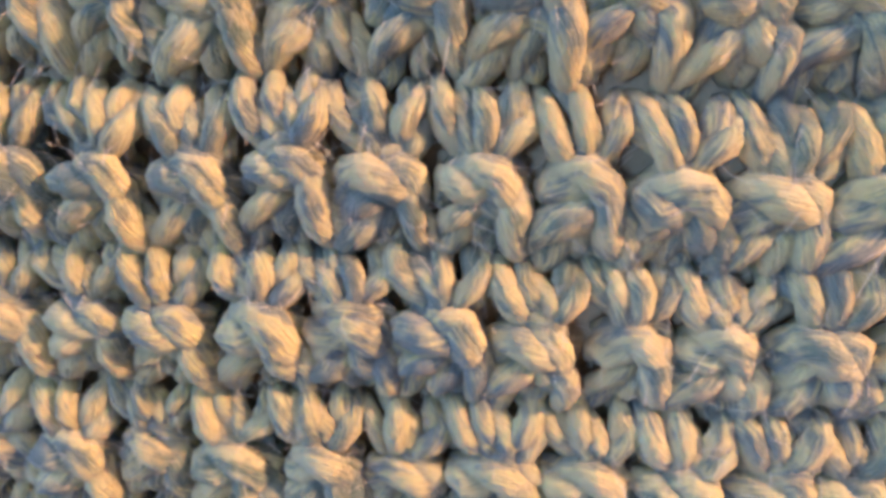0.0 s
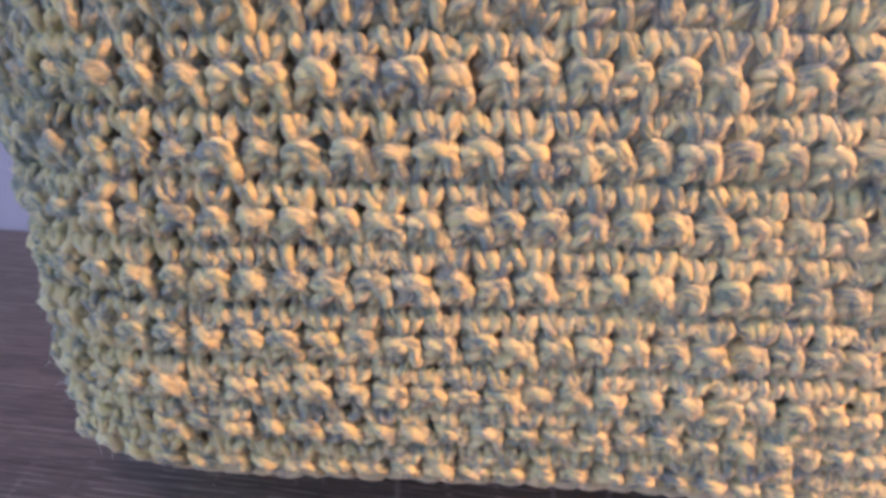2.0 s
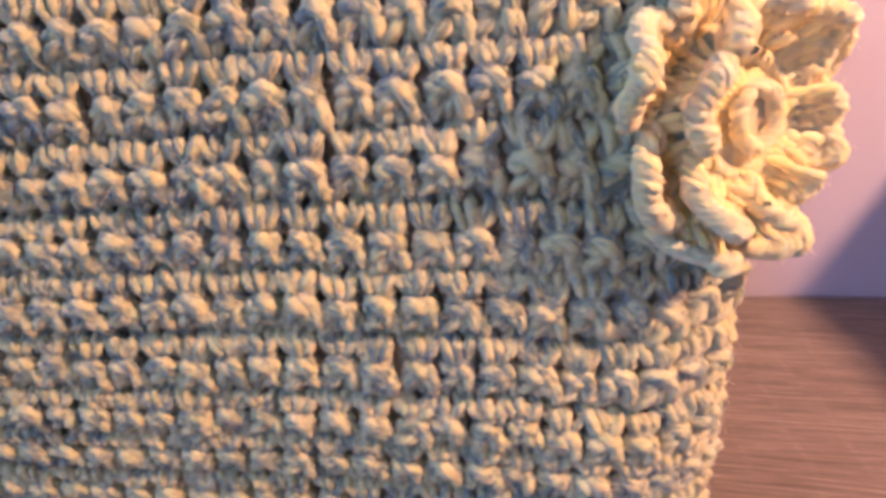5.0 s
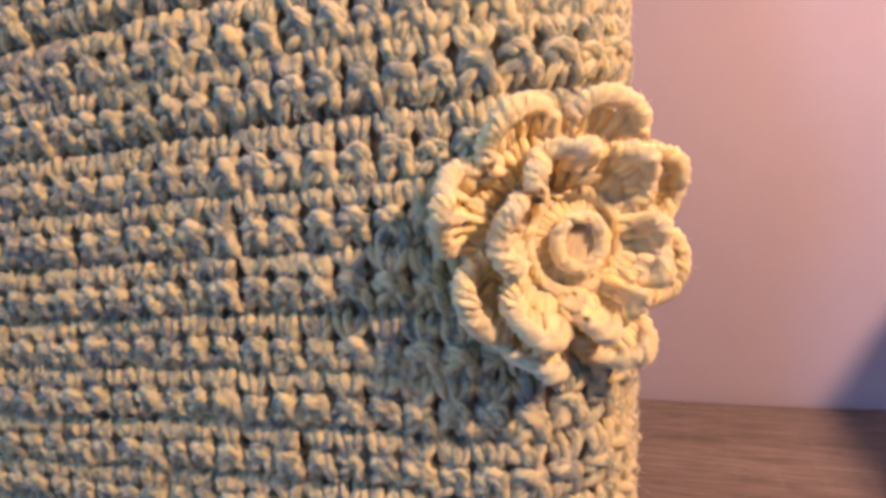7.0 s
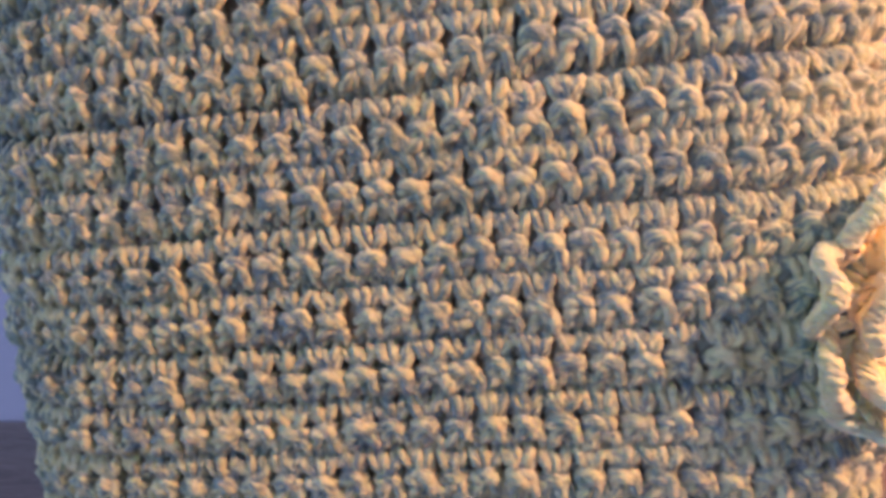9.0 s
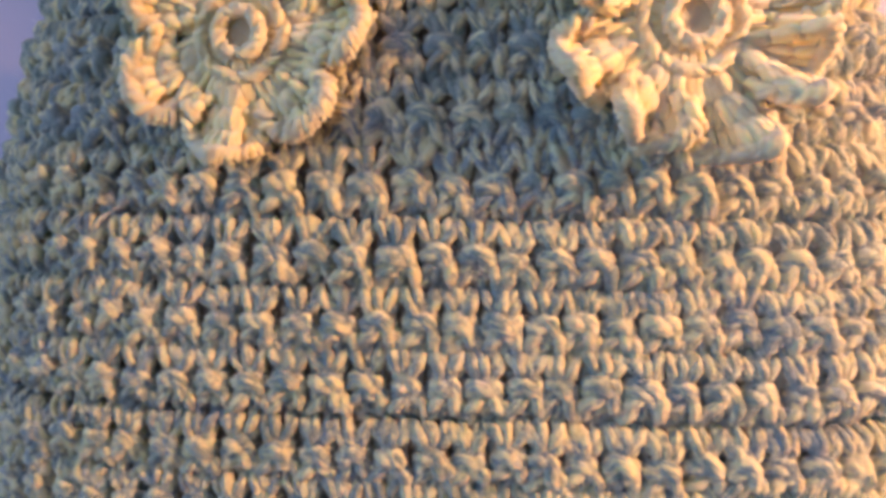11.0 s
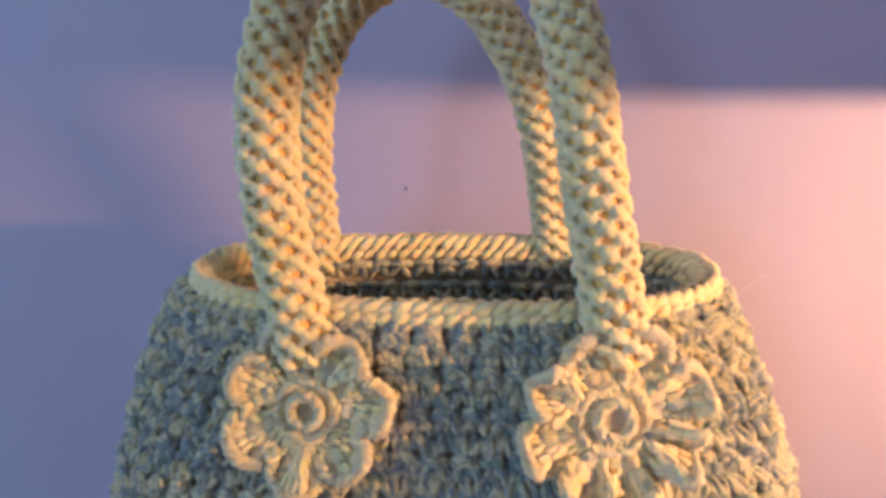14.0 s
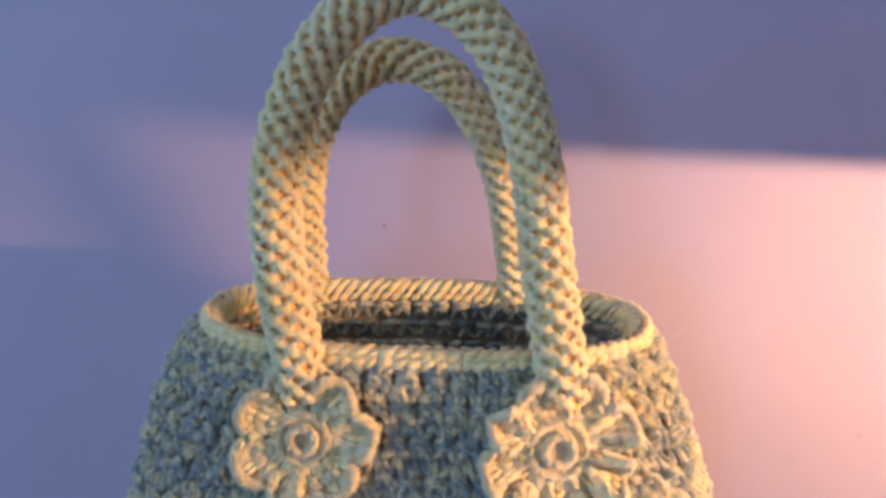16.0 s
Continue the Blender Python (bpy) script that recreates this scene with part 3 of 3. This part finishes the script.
# ---- flowers ----
def flower(centre, normal, spin, R, petals, cup, seed, label, inner=0, ruffle=0.0, thick=1.0, up=(0, 0, 1)):
    """A crocheted flower: a ring at the middle, petals of radial posts with a corded edge, and, where inner is set, a second layer."""
    rng = np.random.RandomState(seed)
    nrm = Vector(normal).normalized()
    side = Vector(up).cross(nrm).normalized()
    top = nrm.cross(side)
    basis = np.array((side, top, nrm))
    c0 = np.array(centre)
    ob = new("flower")
    ob.parent = bag
    tagged(ob, label)

    def lay(r, a, w):
        r, a, w = np.broadcast_arrays(r, a, w)
        return c0 + (r * np.cos(a))[..., None] * basis[0] + (r * np.sin(a))[..., None] * basis[1] + w[..., None] * basis[2]

    def ring(r, w, bulk, turns, name, wob=0.0):
        a = np.linspace(0, 2 * np.pi, 40) + spin
        path = lay(r * (1 + wob * np.cos(5 * a)), a, w + 0.0004 * np.sin(7 * a + seed))
        # a chain of small slanting loops makes the ring
        n = int(2 * np.pi * r / 0.0022)
        aa = 2 * np.pi * np.arange(n) / n
        ctrl = np.array([(-0.9, -0.8, -0.2), (-0.2, -0.2, 0.55), (0.3, 0.5, 0.5), (0.9, 0.8, -0.4)])
        place = lay(r + ctrl[None, :, 1] * bulk * 0.8, aa[:, None] + ctrl[None, :, 0] * 2 * np.pi / n * 0.9, w + ctrl[None, :, 2] * bulk)
        pieces = [strands(path[None], np.array([bulk * 0.85]), basis[2][None], 8, 0.1, turns, 1.0),
                  strands(spline(place + rng.normal(0, 0.0001, place.shape), 6), np.full(n, bulk * 0.55), np.repeat(basis[2][None], n, 0), 6, 0.1, 0.6, 0.7)]
        mesh_from(name, *gather(pieces), M_CREAM, ob)

    def petal(a, half, r0, r1, lift, base, curl, name="petal"):
        posts = 10
        f = np.linspace(-0.86, 0.86, posts) + rng.normal(0, 0.04, posts)
        reach = (1 - np.abs(f) ** 2.6) ** 0.5
        rr = np.linspace(0, 1, 10)[None, :]
        r = r0 + (r1 - r0) * reach[:, None] ** 0.6 * rr
        ang = a + half * f[:, None] * (0.45 + 0.6 * rr)
        w = base + lift * rr**1.7 + curl * np.sin(np.pi * (f[:, None] * 1.3 + 0.3)) * rr + rng.normal(0, 0.0003, (posts, 1))
        path = lay(r, ang, w)
        pieces = []
        # each post is a short chain of overlapping loops
        for lo in (0, 3, 6):
            bit = path[:, lo:lo + 4] + rng.normal(0, 0.00015, (posts, 4, 3))
            bit = bit + basis[2] * (np.array((-0.0001, 0.0004, 0.0004, -0.0001)) + rng.normal(0, 0.0002, (posts, 1)))[..., None]
            pieces.append(strands(spline(bit, 6), 0.00094 * (1 + rng.normal(0, 0.1, posts)), np.repeat(basis[2][None], posts, 0), 6, 0.14, 0.8, 0.72))
        path = path[:, ::2]
        # shell between the posts
        path2 = path - basis[2] * 0.0006
        co = spline(path2, 8).reshape(-1, 3)
        idx = np.arange(posts * 8).reshape(posts, 8)
        quads = np.stack([idx[:-1, :-1], idx[1:, :-1], idx[1:, 1:], idx[:-1, 1:]], -1).reshape(-1, 4)
        both = np.concatenate([co, co - basis[2] * 0.0008])
        pieces.append((both, np.concatenate([quads, quads[:, ::-1] + len(co)]), np.full((quads.size * 2, 2), 0.3)))
        # corded edge
        g = np.linspace(-1, 1, 15)
        gr = np.maximum(1 - np.abs(g) ** 2.6, 0.0) ** 0.5
        er = r0 + (r1 - r0) * (0.30 + 0.70 * gr)
        ea = a + half * g * 0.98
        ew = base + lift * (0.3 + 0.7 * gr) ** 1.7 + curl * np.sin(np.pi * (g * 1.3 + 0.3)) * (0.3 + 0.7 * gr) + 0.0005
        edge = lay(er, ea, ew)
        edge = spline(edge[None], 24)
        pieces.append(strands(edge, np.array([0.0013 * thick]), basis[2][None], 8, 0.2, 5.0, 0.7))
        # small slanting stitches wrap the edge
        m = int(26 / thick)
        at = np.linspace(0.03, 0.97, m)
        k = np.clip((at * 23).astype(int), 1, 21)
        tang = edge[0, k + 1] - edge[0, k - 1]
        tang /= np.linalg.norm(tang, axis=1, keepdims=True)
        across = np.cross(basis[2], tang)
        ctrl = np.array([(-1.0, -1.1, -0.1), (-0.4, -0.6, 1.1), (0.4, 0.6, 1.2), (1.0, 1.2, -0.1)])
        jog = ctrl[None] + rng.normal(0, 0.12, (m, 4, 3))
        place = edge[0, k][:, None] + (tang[:, None] * jog[..., :1] + across[:, None] * jog[..., 1:2] + basis[2] * jog[..., 2:]) * 0.0011 * thick
        pieces.append(strands(spline(place, 6), 0.00080 * thick * (1 + rng.normal(0, 0.1, m)), np.repeat(basis[2][None], m, 0), 6, 0.1, 0.7, 0.7))
        mesh_from(name, *gather(pieces), M_CREAM, ob)

    for k in range(petals):
        a = spin + 2 * np.pi * (k + rng.normal(0, 0.04)) / petals
        grow = 1 + rng.normal(0, 0.05)
        petal(a, np.pi / petals * 1.02, R * 0.40, R * grow, cup * (1 + rng.normal(0, 0.3)), 0.0012 + 0.0006 * (k % 2), ruffle * rng.normal(0, 1))
    for k in range(inner):
        a = spin + 0.4 + 2 * np.pi * (k + rng.normal(0, 0.05)) / inner
        petal(a, np.pi / inner * 1.0, R * 0.26, R * 0.68 * (1 + rng.normal(0, 0.06)), cup * 1.3, 0.0042, ruffle * rng.normal(0, 1), "inner_petal")
    high = 0.0078 if inner else 0.0030
    # the disc of packed stitches under the rings
    m = 34
    aa = 2 * np.pi * np.arange(m) / m + rng.normal(0, 0.03, m)
    rr = np.linspace(0.0, 0.62, 5)[None] * R
    path = lay(rr, aa[:, None] + np.linspace(-0.08, 0.10, 5)[None], 0.0014 + (high - 0.0026) * (1 - np.linspace(0, 1, 5)[None] ** 2))
    mesh_from("disc", *gather([strands(spline(path, 7), np.full(m, 0.00095), np.repeat(basis[2][None], m, 0), 6, 0.12, 1.2, 0.8)]), M_CREAM, ob)
    ring(R * 0.36, high * 0.80, 0.0012, 14, "outer_ring")
    ring(R * 0.18, high + 0.0006, 0.0013, 9, "centre_ring")
    return ob


flower((-0.0312, 0.0095, 0.1930), (-0.06, -1, 0.18), 0.05, 0.0180, 7, 0.0016, 3, "pale cream crocheted flower with flat round petals", 0, 0.0009, 0.95)
flower((0.0340, 0.0065, 0.1942), (0.14, -1, 0.20), 0.35, 0.0200, 8, 0.0026, 8, "cream crocheted flower with ruffled petals", 0, 0.0019, 0.98)
flower((0.0775, 0.0116, 0.0855), (0.60, -0.80, 0.02), 0.35, 0.0226, 8, 0.0050, 23, "yellow crocheted flower with two layers of cupped petals", 6, 0.0016, 1.12)


# ---- the table, the wall and the room ----
WALL_D, WALL_TURN = 0.154, -9.0
ROOM = pose(0, 0, 0, 0, 0, WALL_TURN)


def box(name, lo, hi, material, parent=None, label="", bevel=0.0):
    bm = bmesh.new()
    bmesh.ops.create_cube(bm, size=1)
    lo, hi = Vector(lo), Vector(hi)
    bm.transform(Matrix.Translation((lo + hi) / 2) @ Matrix.Diagonal((*(hi - lo), 1)))
    if bevel:
        bmesh.ops.bevel(bm, geom=bm.edges[:], offset=bevel, segments=2, affect="EDGES")
    return part(name, bm, material, parent, label, False)


table = tagged(new("table"), "table with a grey-brown wood-print top against the wall", "table")
table.matrix_world = ROOM
box("tabletop", (-0.85, -0.62, -0.028), (0.85, WALL_D - 0.001, 0), M_TABLE, table, "grey-brown laminate with a printed oak grain", 0.002)
for x in (-0.8, 0.8):
    for y in (-0.57, 0.10):
        box("leg", (x - 0.025, y - 0.025, -0.74), (x + 0.025, y + 0.025, -0.028), M_TABLE, table)


def setting(name, lo, hi, label, category):
    ob = box(name, lo, hi, M_WALL)
    ob.matrix_world = ROOM
    return tagged(ob, label, category, kind="structure")


setting("wall_back", (-1.3, WALL_D, -0.74), (1.9, WALL_D + 0.12, 1.7), "white painted wall behind the table", "wall")
setting("wall_right", (1.78, -2.6, -0.74), (1.9, WALL_D, 1.7), "plain white wall", "wall")
# the wall behind the camera is open at the window
setting("wall_front_low", (-1.3, -2.72, -0.74), (1.9, -2.6, 0.10), "plain white wall below the window", "wall")
setting("wall_front_high", (-1.3, -2.72, 0.72), (1.9, -2.6, 1.7), "plain white wall above the window", "wall")
setting("wall_front_left", (-1.3, -2.72, 0.10), (-0.87, -2.6, 0.72), "plain white wall beside the window", "wall")
setting("wall_front_right", (-0.36, -2.72, 0.10), (1.9, -2.6, 0.72), "plain white wall beside the window", "wall")
setting("ceiling", (-1.3, -2.72, 1.7), (1.9, WALL_D + 0.12, 1.8), "plain white ceiling", "ceiling")
setting("floor", (-1.3, -2.72, -0.84), (1.9, WALL_D + 0.12, -0.74), "plain floor", "floor")
# the left wall is open at the window
setting("wall_left_low", (-1.3, -2.6, -0.74), (-1.18, WALL_D, 0.05), "plain white wall below the window", "wall")
setting("wall_left_high", (-1.3, -2.6, 1.1), (-1.18, WALL_D, 1.7), "plain white wall above the window", "wall")
setting("wall_left_far", (-1.3, -0.05, 0.05), (-1.18, WALL_D, 1.1), "plain white wall beside the window", "wall")
setting("wall_left_near", (-1.3, -2.6, 0.05), (-1.18, -1.2, 1.1), "plain white wall beside the window", "wall")

# an invented body for the added warm fill, outside the view
tagged(box("ceiling_lamp", (0.15, -1.15, 1.668), (0.45, -0.85, 1.70), M_WALL, None, "unseen flat square panel added at the ceiling for the warm fill light"), "", "lamp")

# the lamp outside the view: a flat shade that keeps its light low, on a post with a foot
desk_lamp = tagged(new("desk_lamp"), "white desk lamp with a flat shade and warm light", "lamp")
for name, lo, hi in (("shade", (-0.07, -0.07, 0.0020), (0.07, 0.07, 0.009)), ("post", (0.05, -0.066, -0.24), (0.064, -0.052, 0.0020)), ("foot", (0.0, -0.13, -0.25), (0.11, -0.02, -0.24))):
    box(name, LAMP + Vector(lo), LAMP + Vector(hi), M_WALL, desk_lamp, "", 0.001)

# a plain closed box added on the table, outside the view, as a stand-in for what shades the corner of table and wall
tagged(box("box", (0.194, -0.10, 0.0004), (0.28, 0.10, 0.09), M_TABLE, None, "unseen low box added on the table to shade the corner at the right", 0.001), "", "box")


# loose fibres that stand off the yarn
def fuzz(count, seed, length, sampler, thick=0.000024):
    rng = np.random.RandomState(seed)
    p, n, t = sampler(rng, count)
    d = n * rng.uniform(0.15, 1.0, (count, 1)) + t * rng.normal(0, 1, (count, 1)) + np.array((0, 0, 1.0)) * rng.normal(0, 1, (count, 1))
    d /= np.linalg.norm(d, axis=1, keepdims=True)
    bend = np.cross(d, rng.normal(0, 1, (count, 3)))
    ln = length * rng.uniform(0.4, 1.6, (count, 1))
    pts = np.stack([p + d * ln * k + bend * ln * 0.5 * k * k for k in (0, 0.5, 1.0)], 1)
    return strands(pts, np.full(count, thick), n, 3, 0.0, 0.5, 0.7)


def from_surface(names, facing):
    """Places on the yarn itself: corners of the named parts that face outwards."""
    places, normals = [], []
    for ob in bpy.data.objects:
        if ob.type == "MESH" and ob.name.split(".")[0] in names:
            co = np.zeros(len(ob.data.vertices) * 3, np.float32)
            no = np.zeros(len(ob.data.vertices) * 3, np.float32)
            ob.data.vertices.foreach_get("co", co)
            ob.data.vertices.foreach_get("normal", no)
            places.append(co.reshape(-1, 3)), normals.append(no.reshape(-1, 3))
    places, normals = np.concatenate(places), np.concatenate(normals)
    keep = (normals[:, 1] < 0.45) & (places[:, 1] < 0.06) if facing else np.ones(len(places), bool)
    places, normals = places[keep], normals[keep]

    def sampler(rng, count):
        i = rng.randint(0, len(places), count)
        n = normals[i]
        t = np.cross(n, np.array((0.3, 0.2, 1.0)))
        return places[i] - n * 0.0001, n * 0.6, t / (np.linalg.norm(t, axis=1, keepdims=True) + 1e-9)
    return sampler


tagged(mesh_from("fuzz", *fuzz(60000, 4, 0.0013, from_surface(("stitch_round",), True)), M_FUZZ, bag, "fine loose yarn fibres"), kind="stuff")
tagged(mesh_from("long_fibre", *fuzz(700, 6, 0.0042, from_surface(("stitch_round",), True), 0.000034), M_FUZZ, bag, "long loose fibres that stand off the yarn"), kind="stuff")
tagged(mesh_from("fuzz", *fuzz(26000, 9, 0.0009, from_surface(("petal", "inner_petal", "stitches", "rim", "outer_ring", "centre_ring"), False)), M_CREAM_FUZZ, bag, "fine cream yarn fibres"), kind="stuff")

# dark specks on the wall
for x, z, size in ((-0.0515, 0.220, 0.0007), (-0.1861, 0.1875, 0.0004), (-0.0143, 0.2086, 0.0003), (0.1701, 0.137, 0.0004)):
    bm = bmesh.new()
    bmesh.ops.create_icosphere(bm, subdivisions=1, radius=size)
    bm.transform(ROOM @ Matrix.Translation((x, WALL_D - 0.0002, z)) @ Matrix.Diagonal((0.7, 0.3, 1.3, 1)))
    tagged(part("wall_speck", bm, M_DARK, None, "small dark speck on the white wall"), "", "speck", kind="structure")
